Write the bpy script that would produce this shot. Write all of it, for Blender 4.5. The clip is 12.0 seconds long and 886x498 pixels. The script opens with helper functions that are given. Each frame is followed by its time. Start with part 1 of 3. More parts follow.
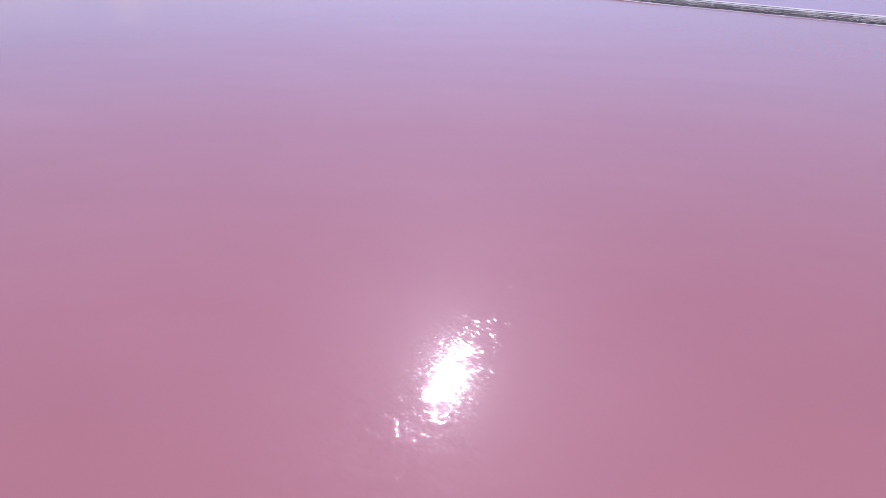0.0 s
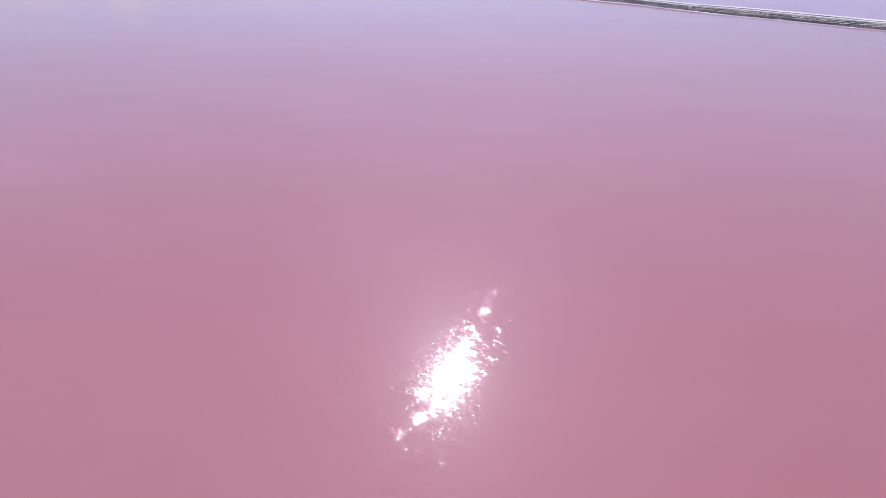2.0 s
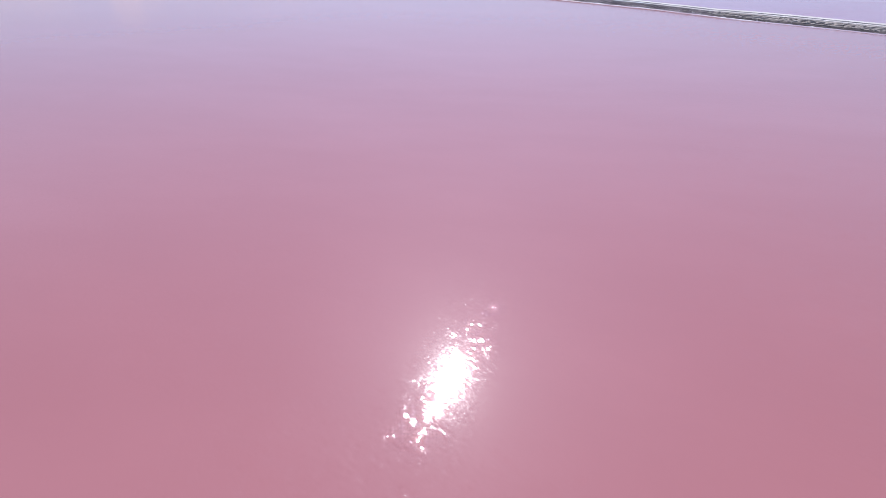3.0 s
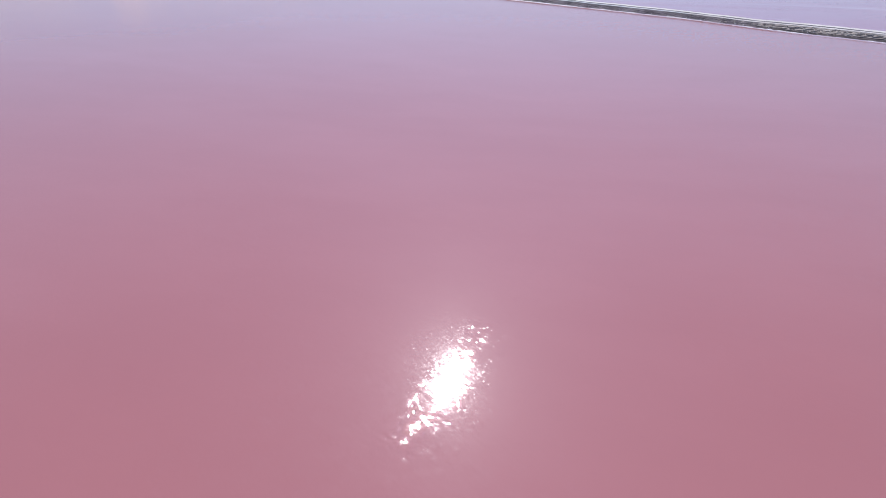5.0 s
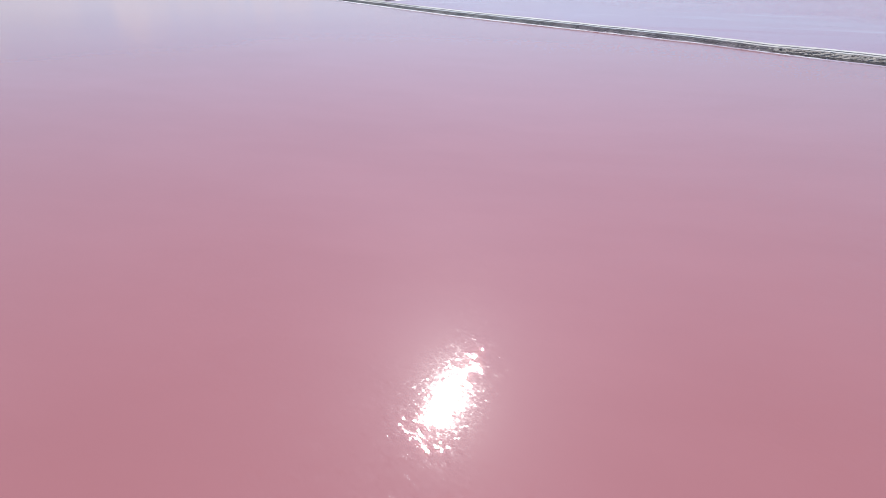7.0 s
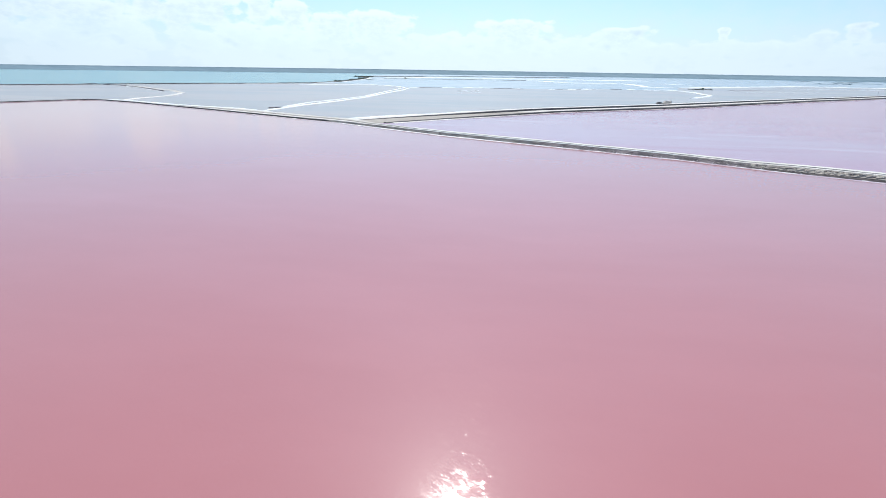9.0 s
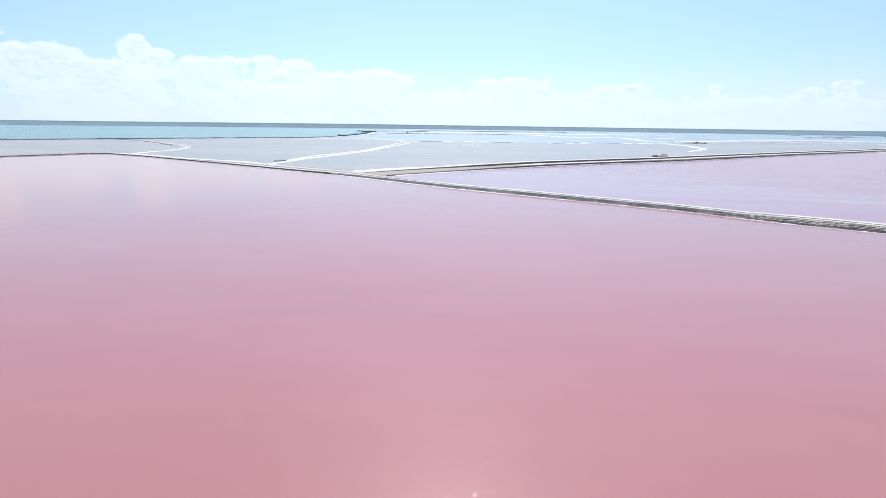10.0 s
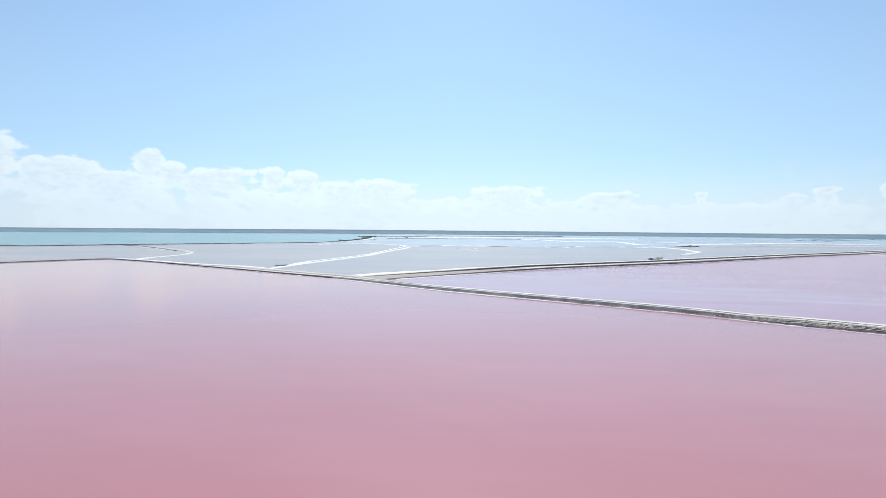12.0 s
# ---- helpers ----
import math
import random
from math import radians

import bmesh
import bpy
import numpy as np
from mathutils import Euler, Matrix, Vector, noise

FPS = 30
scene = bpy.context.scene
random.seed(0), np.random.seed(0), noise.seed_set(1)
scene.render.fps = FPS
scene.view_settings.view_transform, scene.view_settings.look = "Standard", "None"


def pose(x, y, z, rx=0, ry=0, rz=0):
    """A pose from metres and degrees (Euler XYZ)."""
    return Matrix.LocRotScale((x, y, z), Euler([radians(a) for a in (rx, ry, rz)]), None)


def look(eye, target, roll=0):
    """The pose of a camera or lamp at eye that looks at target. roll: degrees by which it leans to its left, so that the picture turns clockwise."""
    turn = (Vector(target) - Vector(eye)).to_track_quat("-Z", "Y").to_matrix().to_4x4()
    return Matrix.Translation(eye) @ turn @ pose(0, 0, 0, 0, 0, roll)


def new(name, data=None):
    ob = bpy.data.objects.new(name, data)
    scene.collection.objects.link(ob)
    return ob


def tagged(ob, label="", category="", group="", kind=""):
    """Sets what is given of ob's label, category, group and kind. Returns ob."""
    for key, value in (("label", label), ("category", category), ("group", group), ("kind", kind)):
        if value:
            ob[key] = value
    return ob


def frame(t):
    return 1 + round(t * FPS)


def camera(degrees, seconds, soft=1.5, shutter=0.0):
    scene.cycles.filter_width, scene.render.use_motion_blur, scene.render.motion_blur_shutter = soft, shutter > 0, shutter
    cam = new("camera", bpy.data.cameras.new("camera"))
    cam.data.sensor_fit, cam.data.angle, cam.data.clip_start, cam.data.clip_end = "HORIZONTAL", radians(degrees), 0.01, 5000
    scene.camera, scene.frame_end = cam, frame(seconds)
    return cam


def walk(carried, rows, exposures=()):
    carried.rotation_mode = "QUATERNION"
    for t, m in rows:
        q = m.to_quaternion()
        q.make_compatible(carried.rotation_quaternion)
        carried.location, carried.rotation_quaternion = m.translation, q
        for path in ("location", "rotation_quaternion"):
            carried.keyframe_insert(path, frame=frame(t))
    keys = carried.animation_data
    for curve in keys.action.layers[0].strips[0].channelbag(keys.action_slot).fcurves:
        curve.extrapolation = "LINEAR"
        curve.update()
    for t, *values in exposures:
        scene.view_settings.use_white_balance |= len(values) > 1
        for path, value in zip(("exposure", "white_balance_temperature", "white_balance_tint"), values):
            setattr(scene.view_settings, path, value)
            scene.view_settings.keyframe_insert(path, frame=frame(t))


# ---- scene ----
# tuning of light, air and colours
EXPO = ((0.0, -0.08, 5860, 25), (1.0, -0.1, 5880, 21), (2.0, 0.0, 5990, 17), (3.0, 0.06, 6060, 13), (5.0, -0.1, 6180, 12), (5.5, -0.21, 6210, 13), (6.0, -0.11, 6220, 10), (6.5, 0.02, 6270, 7), (7.0, 0.06, 6310, 5), (9.0, 0.24, 6390, -1), (10.0, 0.31, 6500, 1), (11.0, 0.29, 6500, 0), (12.0, 0.19, 6500, 0))
SUN = 4.0
SKY, SKY_TINT = 0.12, (0.89, 1.0, 1.14)
SKY_AIR, SKY_DUST, SKY_OZONE = 1.0, 0.3, 1.0
CLOUD_COVER, HAZE, HAZE_TOP = 0.86, 0.84, 7.6
HAZE_COL, CLOUD_COL = (0.695, 0.77, 0.925), (0.845, 0.905, 1.03)
PINK = ((0.476, 0.164, 0.152), (0.501, 0.183, 0.174))
PINKB = ((0.435, 0.172, 0.24), (0.46, 0.285, 0.36))
GREY = ((0.385, 0.308, 0.287), (0.335, 0.285, 0.275))
LAGOON = ((0.12, 0.25, 0.26), (0.15, 0.29, 0.3))
RIPPLE, GLOW = 0.05, 0.01
WIND = -45.0
ROCK = ((0.095, 0.075, 0.081), (0.28, 0.226, 0.232), (0.4, 0.34, 0.335))
RUBBLE = ((0.33, 0.27, 0.237), (0.57, 0.487, 0.435), (0.7, 0.63, 0.58))
ROAD = ((0.6, 0.525, 0.49), (0.79, 0.72, 0.68))
EARTH = ((0.45, 0.375, 0.335), (0.58, 0.5, 0.455))
# far shore green with the blue-grey of distance haze mixed in
FOREST_HAZED = ((0.155, 0.215, 0.265), (0.205, 0.272, 0.325))
THIN, THIN_COL = 0.6, (0.49, 0.64, 0.925)
FLATS = ((0.28, 0.31, 0.355), (0.42, 0.42, 0.445))

# The camera: a drone 30 m over the salt pond, first gliding ahead with the lens tilted down, then hovering and tilting up to the horizon.
cam = camera(82.24, 12.0, soft=0.75)


def drone(x, y, yaw, tilt, roll):
    return pose(x, y, 30.0, 90 + tilt, 0, yaw) @ pose(0, 0, 0, 0, 0, roll)


walk(cam, [
    (0.0, drone(27.23, -56.22, 0.27, -33.57, 0.41)),
    (0.5, drone(24.48, -50.95, 0.29, -33.58, 0.41)),
    (1.0, drone(21.88, -45.72, 0.27, -33.60, 0.41)),
    (1.5, drone(19.38, -40.44, 0.26, -33.60, 0.41)),
    (2.0, drone(16.96, -35.14, 0.25, -33.56, 0.41)),
    (2.5, drone(14.58, -29.90, 0.27, -33.52, 0.42)),
    (3.0, drone(12.27, -25.06, 0.36, -33.49, 0.47)),
    (4.0, drone(8.25, -16.45, 0.41, -33.44, 0.68)),
    (5.0, drone(5.00, -9.09, 0.42, -33.37, 0.84)),
    (5.5, drone(3.72, -5.97, 0.40, -33.30, 0.86)),
    (6.0, drone(2.81, -3.59, 0.42, -33.31, 0.89)),
    (6.5, drone(2.30, -1.96, 0.44, -33.37, 0.92)),
    (6.75, drone(2.25, -1.45, 0.42, -32.90, 0.93)),
    (7.0, drone(2.20, -1.04, 0.36, -31.48, 0.93)),
    (7.2, drone(2.15, -0.74, 0.33, -30.03, 0.96)),
    (8.0, drone(1.85, -0.38, 0.06, -25.35, 0.95)),
    (8.8, drone(1.50, -0.18, -0.14, -20.58, 0.89)),
    (9.0, drone(1.40, -0.14, -0.14, -19.34, 0.86)),
    (9.5, drone(1.12, -0.06, 0.00, -16.38, 0.82)),
    (10.0, drone(0.84, -0.02, 0.02, -13.64, 0.76)),
    (10.5, drone(0.56, 0.00, 0.03, -10.74, 0.70)),
    (11.0, drone(0.32, 0.00, 0.00, -7.73, 0.64)),
    (11.5, drone(0.12, 0.00, 0.01, -4.75, 0.55)),
    (12.0, drone(0.00, 0.00, 0.00, -2.02, 0.49)),
], exposures=EXPO)

# ---- light ----
SUN_EL, SUN_AZ = 47.8, 0.9
SUN_WAY = Vector((math.sin(radians(SUN_AZ)) * math.cos(radians(SUN_EL)), math.cos(radians(SUN_AZ)) * math.cos(radians(SUN_EL)), math.sin(radians(SUN_EL))))
AUREOLE, AWAY = 0.15, 0.86


def node(tree, kind, inputs=(), **props):
    n = tree.nodes.new(kind)
    for k, v in props.items():
        setattr(n, k, v)
    for k, v in dict(inputs).items():
        if hasattr(v, "is_output"):
            tree.links.new(v, n.inputs[k])
        else:
            n.inputs[k].default_value = v
    return n


def maths(tree, op, a, b=0.0, c=0.0, clamp=False):
    return node(tree, "ShaderNodeMath", {0: a, 1: b, 2: c}, operation=op, use_clamp=clamp).outputs[0]


def ramp(tree, value, lo, hi, to_lo=0.0, to_hi=1.0):
    return node(tree, "ShaderNodeMapRange", {0: value, 1: lo, 2: hi, 3: to_lo, 4: to_hi}, interpolation_type="SMOOTHSTEP").outputs[0]


def blend(tree, fac, a, b):
    n = tree.nodes.new("ShaderNodeMix")
    n.data_type = "RGBA"
    for i, v in ((0, fac), (6, a), (7, b)):
        if hasattr(v, "is_output"):
            tree.links.new(v, n.inputs[i])
        else:
            n.inputs[i].default_value = v
    return n.outputs[2]


def noise_of(tree, vector, scale, detail=3.0, rough=0.5, warp=0.0):
    return node(tree, "ShaderNodeTexNoise", {"Vector": vector, "Scale": scale, "Detail": detail, "Roughness": rough, "Distortion": warp}).outputs[0]


# cumulus over the horizon: bearing, height, half width, half height in degrees
CLOUDS = [(-42.6, 6.8, 3.2, 1.8), (-38.6, 5.5, 1.6, 0.9), (-36.4, 5.6, 2.6, 1.0), (-34.0, 4.9, 1.8, 0.9), (-30.0, 7.1, 1.5, 0.8), (-28.0, 5.9, 1.8, 0.8), (-32.3, 4.8, 2.4, 1.1), (-25.6, 5.3, 2.6, 1.0), (-22.9, 5.7, 2.8, 0.8),
          (-18.4, 6.0, 1.4, 0.8), (-15.4, 5.6, 2.2, 0.8), (-11.6, 4.6, 2.6, 1.0), (-7.2, 4.9, 4.0, 1.0), (7.2, 4.4, 4.0, 1.0), (18.0, 3.8, 3.0, 0.6),
          (26.9, 3.9, 0.6, 0.35), (34.6, 3.3, 1.2, 0.55), (36.9, 3.9, 1.1, 0.5), (41.4, 4.1, 0.8, 0.45), (-33.0, 3.2, 7.5, 1.4),
          (-18.0, 3.0, 10.0, 1.4), (0.0, 2.6, 10.0, 1.3), (14.0, 2.1, 12.0, 1.4), (31.0, 2.0, 12.0, 1.2), (-56.0, 6.0, 9.0, 2.5), (58.0, 4.5, 8.0, 1.6), (80.0, 5.5, 9.0, 2.2), (-85.0, 5.0, 12.0, 2.2)]


def build_world():
    w = bpy.data.worlds.new("sky")
    scene.world = w
    w.use_nodes = True
    t = w.node_tree
    t.nodes.clear()
    sky = node(t, "ShaderNodeTexSky", sky_type="NISHITA", sun_disc=False, sun_elevation=radians(SUN_EL), sun_rotation=radians(SUN_AZ),
               altitude=0.0, air_density=SKY_AIR, dust_density=SKY_DUST, ozone_density=SKY_OZONE)
    way = node(t, "ShaderNodeTexCoord").outputs["Generated"]
    xyz = node(t, "ShaderNodeSeparateXYZ", {0: way})
    az = maths(t, "MULTIPLY", maths(t, "ARCTAN2", xyz.outputs[0], xyz.outputs[1]), 180 / math.pi)
    el = maths(t, "MULTIPLY", maths(t, "ARCSINE", xyz.outputs[2]), 180 / math.pi)
    flat = node(t, "ShaderNodeCombineXYZ", {0: az, 1: maths(t, "MULTIPLY", el, 1.7), 2: 0.0}).outputs[0]
    above = node(t, "ShaderNodeVectorMath", {0: flat, 1: (0.35, 1.1, 0.0)}, operation="ADD").outputs[0]
    puff = noise_of(t, flat, 0.42, 6.0, 0.58)
    fine = noise_of(t, flat, 1.3, 5.0, 0.6)
    body = under = None
    plane = node(t, "ShaderNodeCombineXYZ", {0: az, 1: el, 2: 0.0}).outputs[0]
    for a, e, ra, re in CLOUDS:
        q = node(t, "ShaderNodeVectorMath", {0: plane, 1: (1 / ra, 1 / re, 0), 2: (-a / ra, -e / re, 0)}, operation="MULTIPLY_ADD").outputs[0]
        part_of = node(t, "ShaderNodeSeparateXYZ", {0: q})
        up = maths(t, "MAXIMUM", part_of.outputs[1], maths(t, "MULTIPLY", part_of.outputs[1], -0.28))
        v = maths(t, "SUBTRACT", 1.0, maths(t, "SQRT", maths(t, "MULTIPLY_ADD", up, up, maths(t, "MULTIPLY", part_of.outputs[0], part_of.outputs[0]))))
        body = v if body is None else maths(t, "MAXIMUM", body, v)
        if ra < 5:
            low_side = maths(t, "MULTIPLY", ramp(t, v, 0.1, 0.6), ramp(t, part_of.outputs[1], 0.5, 0.0))
            under = low_side if under is None else maths(t, "MAXIMUM", under, low_side)
    # cauliflower tops
    swirl = node(t, "ShaderNodeVectorMath", {0: flat, 1: node(t, "ShaderNodeCombineXYZ", {0: fine, 1: puff, 2: 0.0}).outputs[0]}, operation="ADD").outputs[0]
    knob = node(t, "ShaderNodeTexVoronoi", {"Vector": swirl, "Scale": 0.62, "Smoothness": 0.25}, voronoi_dimensions="2D", feature="SMOOTH_F1").outputs["Distance"]
    shape = maths(t, "ADD", body, maths(t, "MULTIPLY_ADD", puff, 1.05, -0.47))
    shape = maths(t, "ADD", shape, maths(t, "MULTIPLY_ADD", knob, -0.55, 0.24))
    shape = maths(t, "ADD", shape, maths(t, "MULTIPLY_ADD", fine, 0.4, -0.18))
    mask = maths(t, "MULTIPLY", ramp(t, shape, 0.07, 0.4), CLOUD_COVER)
    # thick bright haze low down, torn at its upper rim
    low = maths(t, "ADD", el, maths(t, "MULTIPLY_ADD", puff, -5.0, 2.5))
    haze = maths(t, "MULTIPLY", ramp(t, low, HAZE_TOP, 0.6), HAZE)
    thin = maths(t, "MULTIPLY", ramp(t, el, 42.0, 6.0), THIN)
    base = node(t, "ShaderNodeVectorMath", {0: sky.outputs[0], 1: (SKY * SKY_TINT[0], SKY * SKY_TINT[1], SKY * SKY_TINT[2])}, operation="MULTIPLY").outputs[0]
    c = blend(t, thin, base, (*THIN_COL, 1))
    # undersides lie in their own shade
    grey = ramp(t, maths(t, "SUBTRACT", noise_of(t, above, 0.42, 3.0, 0.5), noise_of(t, flat, 0.42, 3.0, 0.5)), 0.0, 0.45)
    grey = maths(t, "MAXIMUM", grey, maths(t, "MULTIPLY", under, ramp(t, fine, 0.3, 0.7, 0.15, 0.6)))
    inside = ramp(t, maths(t, "ADD", shape, maths(t, "MULTIPLY", fine, 0.4)), 0.55, 1.25)
    mask = maths(t, "MULTIPLY", mask, maths(t, "MULTIPLY_ADD", inside, -0.08, 1.0))
    c = blend(t, haze, c, (*HAZE_COL, 1))
    # the foot of the clouds is lost in the haze
    mask = maths(t, "MULTIPLY", mask, ramp(t, low, 1.2, 5.2, 0.25, 1.0))
    c = blend(t, mask, c, blend(t, grey, (*CLOUD_COL, 1), (CLOUD_COL[0] * 0.74, CLOUD_COL[1] * 0.78, CLOUD_COL[2] * 0.82, 1)))
    # hazy air scatters forward: brightest round the sun, duller away from its bearing
    near_sun = maths(t, "MAXIMUM", node(t, "ShaderNodeVectorMath", {0: way, 1: tuple(SUN_WAY)}, operation="DOT_PRODUCT").outputs["Value"], 0.0)
    level = maths(t, "SQRT", maths(t, "MULTIPLY_ADD", xyz.outputs[0], xyz.outputs[0], maths(t, "MULTIPLY_ADD", xyz.outputs[1], xyz.outputs[1], 1e-4)))
    bearing = node(t, "ShaderNodeMapRange", {0: maths(t, "DIVIDE", xyz.outputs[1], level), 1: 0.65, 2: 1.0, 3: AWAY, 4: 1.0}).outputs[0]
    light = maths(t, "MULTIPLY_ADD", maths(t, "POWER", near_sun, 26.0), AUREOLE, bearing)
    c = node(t, "ShaderNodeVectorMath", {0: c, "Scale": light}, operation="SCALE").outputs[0]
    bg = node(t, "ShaderNodeBackground", {"Color": c, "Strength": 1.0})
    node(t, "ShaderNodeOutputWorld", {0: bg.outputs[0]})


build_world()
sun = bpy.data.lights.new("sun", "SUN")
sun.energy, sun.angle, sun.color = SUN, radians(0.53), (1.0, 0.965, 0.91)
new("sun", sun).matrix_world = look(SUN_WAY * 100, (0, 0, 0))


# ---- materials ----
def material(name):
    m = bpy.data.materials.new(name)
    m.use_nodes = True
    t = m.node_tree
    t.nodes.clear()
    out = t.nodes.new("ShaderNodeOutputMaterial")
    return m, t, out


def principled(t, out, col, rough, normal=None, ior=1.5, spec=0.5):
    p = node(t, "ShaderNodeBsdfPrincipled", {"Base Color": col, "Roughness": rough, "IOR": ior, "Specular IOR Level": spec})
    if normal is not None:
        t.links.new(normal, p.inputs["Normal"])
    if out is not None:
        t.links.new(p.outputs[0], out.inputs[0])
    return p


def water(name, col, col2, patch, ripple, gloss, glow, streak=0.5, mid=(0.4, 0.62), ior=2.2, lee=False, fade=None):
    """Still brine: a turbid body colour under a clear rippled surface; the ripples run with one light wind."""
    m, t, out = material(name)
    at = node(t, "ShaderNodeTexCoord").outputs["Object"]
    # colour drifts in long wind lanes
    lane = node(t, "ShaderNodeMapping", {"Vector": at, "Rotation": (0, 0, radians(-12)), "Scale": (1 / patch, streak / patch, 1)}, vector_type="TEXTURE").outputs[0]
    drift = noise_of(t, lane, 1.0, 4.0, 0.55, 0.6)
    if fade:  # paler brine colour towards one end of the pond
        run = node(t, "ShaderNodeVectorMath", {0: at, 1: (fade[2], fade[3], 0.0)}, operation="DOT_PRODUCT").outputs["Value"]
        drift = maths(t, "ADD", drift, ramp(t, run, fade[0], fade[1], -0.15, 0.17))
    body = blend(t, ramp(t, drift, *mid), (*col, 1), (*col2, 1))
    if fade:  # thin pale wind streaks
        streaks = node(t, "ShaderNodeMapping", {"Vector": at, "Rotation": (0, 0, radians(-14)), "Scale": (150, 22, 1)}, vector_type="TEXTURE").outputs[0]
        body = blend(t, ramp(t, noise_of(t, streaks, 1.0, 4.0, 0.6, 0.5), 0.54, 0.76, 0.0, 0.38), body, (0.6, 0.5, 0.58, 1))
    fine = noise_of(t, lane, 7.0, 4.0, 0.6)
    body = blend(t, ramp(t, fine, 0.3, 0.8, 0.0, 0.12), body, (*[c * 1.25 for c in col2], 1))
    # short wind ripples, long crested across the wind, with a slow swell and gusts between calmer spots
    def waves(along, across, turn, z):
        q = node(t, "ShaderNodeMapping", {"Vector": at, "Location": (0, 0, z), "Rotation": (0, 0, radians(turn)), "Scale": (across, along, 1)}, vector_type="TEXTURE").outputs[0]
        return maths(t, "SUBTRACT", noise_of(t, q, 1.0, 2.0, 0.55, 0.4), 0.5)
    gust = ramp(t, noise_of(t, at, 0.9, 2.0, 0.6), 0.35, 0.75, 0.35, 1.6)
    patch_wind = maths(t, "MULTIPLY", ramp(t, noise_of(t, at, 0.07, 2.0, 0.5), 0.3, 0.7, 0.7, 1.25), gust)
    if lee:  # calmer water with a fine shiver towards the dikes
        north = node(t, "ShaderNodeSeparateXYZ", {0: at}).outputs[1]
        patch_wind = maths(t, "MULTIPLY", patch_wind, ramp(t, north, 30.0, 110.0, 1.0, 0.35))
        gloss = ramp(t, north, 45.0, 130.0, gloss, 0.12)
    along = maths(t, "ADD", maths(t, "MULTIPLY", waves(0.3, 0.75, WIND, 0.0), ripple * 3.0), maths(t, "MULTIPLY", waves(1.1, 2.0, WIND + 14, 5.0), ripple * 1.9))
    along = maths(t, "MULTIPLY_ADD", waves(0.035, 0.07, WIND - 8, 3.0), ripple * 4.2, along)
    across = maths(t, "MULTIPLY", waves(0.34, 0.3, WIND - 30, 9.0), ripple * 1.8)
    along, across = maths(t, "MULTIPLY", along, patch_wind), maths(t, "MULTIPLY", across, patch_wind)
    ux, uy = math.sin(radians(-WIND)), math.cos(radians(-WIND))
    tilt = node(t, "ShaderNodeCombineXYZ", {0: maths(t, "MULTIPLY_ADD", across, uy, maths(t, "MULTIPLY", along, ux)), 1: maths(t, "MULTIPLY_ADD", across, -ux, maths(t, "MULTIPLY", along, uy)), 2: 1.0}).outputs[0]
    bump = node(t, "ShaderNodeVectorMath", {0: tilt}, operation="NORMALIZE").outputs[0]

    def layer(rough, normal):
        n = node(t, "ShaderNodeBsdfPrincipled", {"Base Color": body, "Roughness": 1.0, "Specular IOR Level": 0.0, "Coat Weight": 1.0, "Coat Roughness": rough,
                                                    "Coat IOR": ior})
        if normal is not None:
            t.links.new(normal, n.inputs["Coat Normal"])
        return n
    clear, wide = layer(gloss, bump), layer(0.25, None)
    mix = node(t, "ShaderNodeMixShader", {0: glow, 1: clear.outputs[0], 2: wide.outputs[0]})
    t.links.new(mix.outputs[0], out.inputs[0])
    return m


def soil(name, a, b, scale, relief, dist, rough=0.95, speck=None, mid=(0.35, 0.65)):
    """Dry mineral surface: two tones at two scales, relief, and specks of another tone."""
    m, t, out = material(name)
    at = node(t, "ShaderNodeTexCoord").outputs["Object"]
    big, small = noise_of(t, at, scale * 0.12, 4.0, 0.6), noise_of(t, at, scale, 6.0, 0.65)
    v = maths(t, "ADD", maths(t, "MULTIPLY", big, 0.5), maths(t, "MULTIPLY", small, 0.5))
    col = blend(t, ramp(t, v, *mid), (*a, 1), (*b, 1))
    if speck:
        col = blend(t, ramp(t, noise_of(t, at, scale * 2.3, 4.0, 0.7), 0.56, 0.68, 0, 0.8), col, (*speck, 1))
    vary = node(t, "ShaderNodeObjectInfo").outputs["Random"]
    hsv = node(t, "ShaderNodeHueSaturation", {"Color": col, "Value": ramp(t, vary, 0.0, 1.0, 0.82, 1.15)}).outputs[0]
    bump = node(t, "ShaderNodeBump", {"Strength": relief, "Distance": dist, "Height": small}).outputs[0]
    principled(t, out, hsv, rough, bump, 1.45, 0.25)
    return m


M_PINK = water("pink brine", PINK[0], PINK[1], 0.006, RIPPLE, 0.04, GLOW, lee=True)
M_PINK_FAR = water("lilac pink brine", PINKB[0], PINKB[1], 0.0045, RIPPLE * 1.2, 0.12, 0.3, 0.45, (0.3, 0.72), 1.26, fade=(560, 120, 0.82, 0.57))
M_GREY = water("grey brine", GREY[0], GREY[1], 0.004, RIPPLE * 2, 0.2, 0.6, 0.3, (0.4, 0.62), 1.28)
M_LAGOON = water("lagoon water", LAGOON[0], LAGOON[1], 0.0015, RIPPLE * 2, 0.2, 0.6, 0.3, (0.4, 0.62), 1.4)
M_FLATS = water("flats brine", FLATS[0], FLATS[1], 0.003, RIPPLE * 2, 0.2, 0.6, 0.12, (0.4, 0.62), 1.35)
M_GROUND = soil("salt flat", (0.42, 0.38, 0.34), (0.58, 0.55, 0.5), 0.05, 0.4, 0.1)
M_ROCK = soil("dark bank rock", ROCK[0], ROCK[1], 1.5, 1.0, 0.3, 0.92, ROCK[2], (0.42, 0.6))
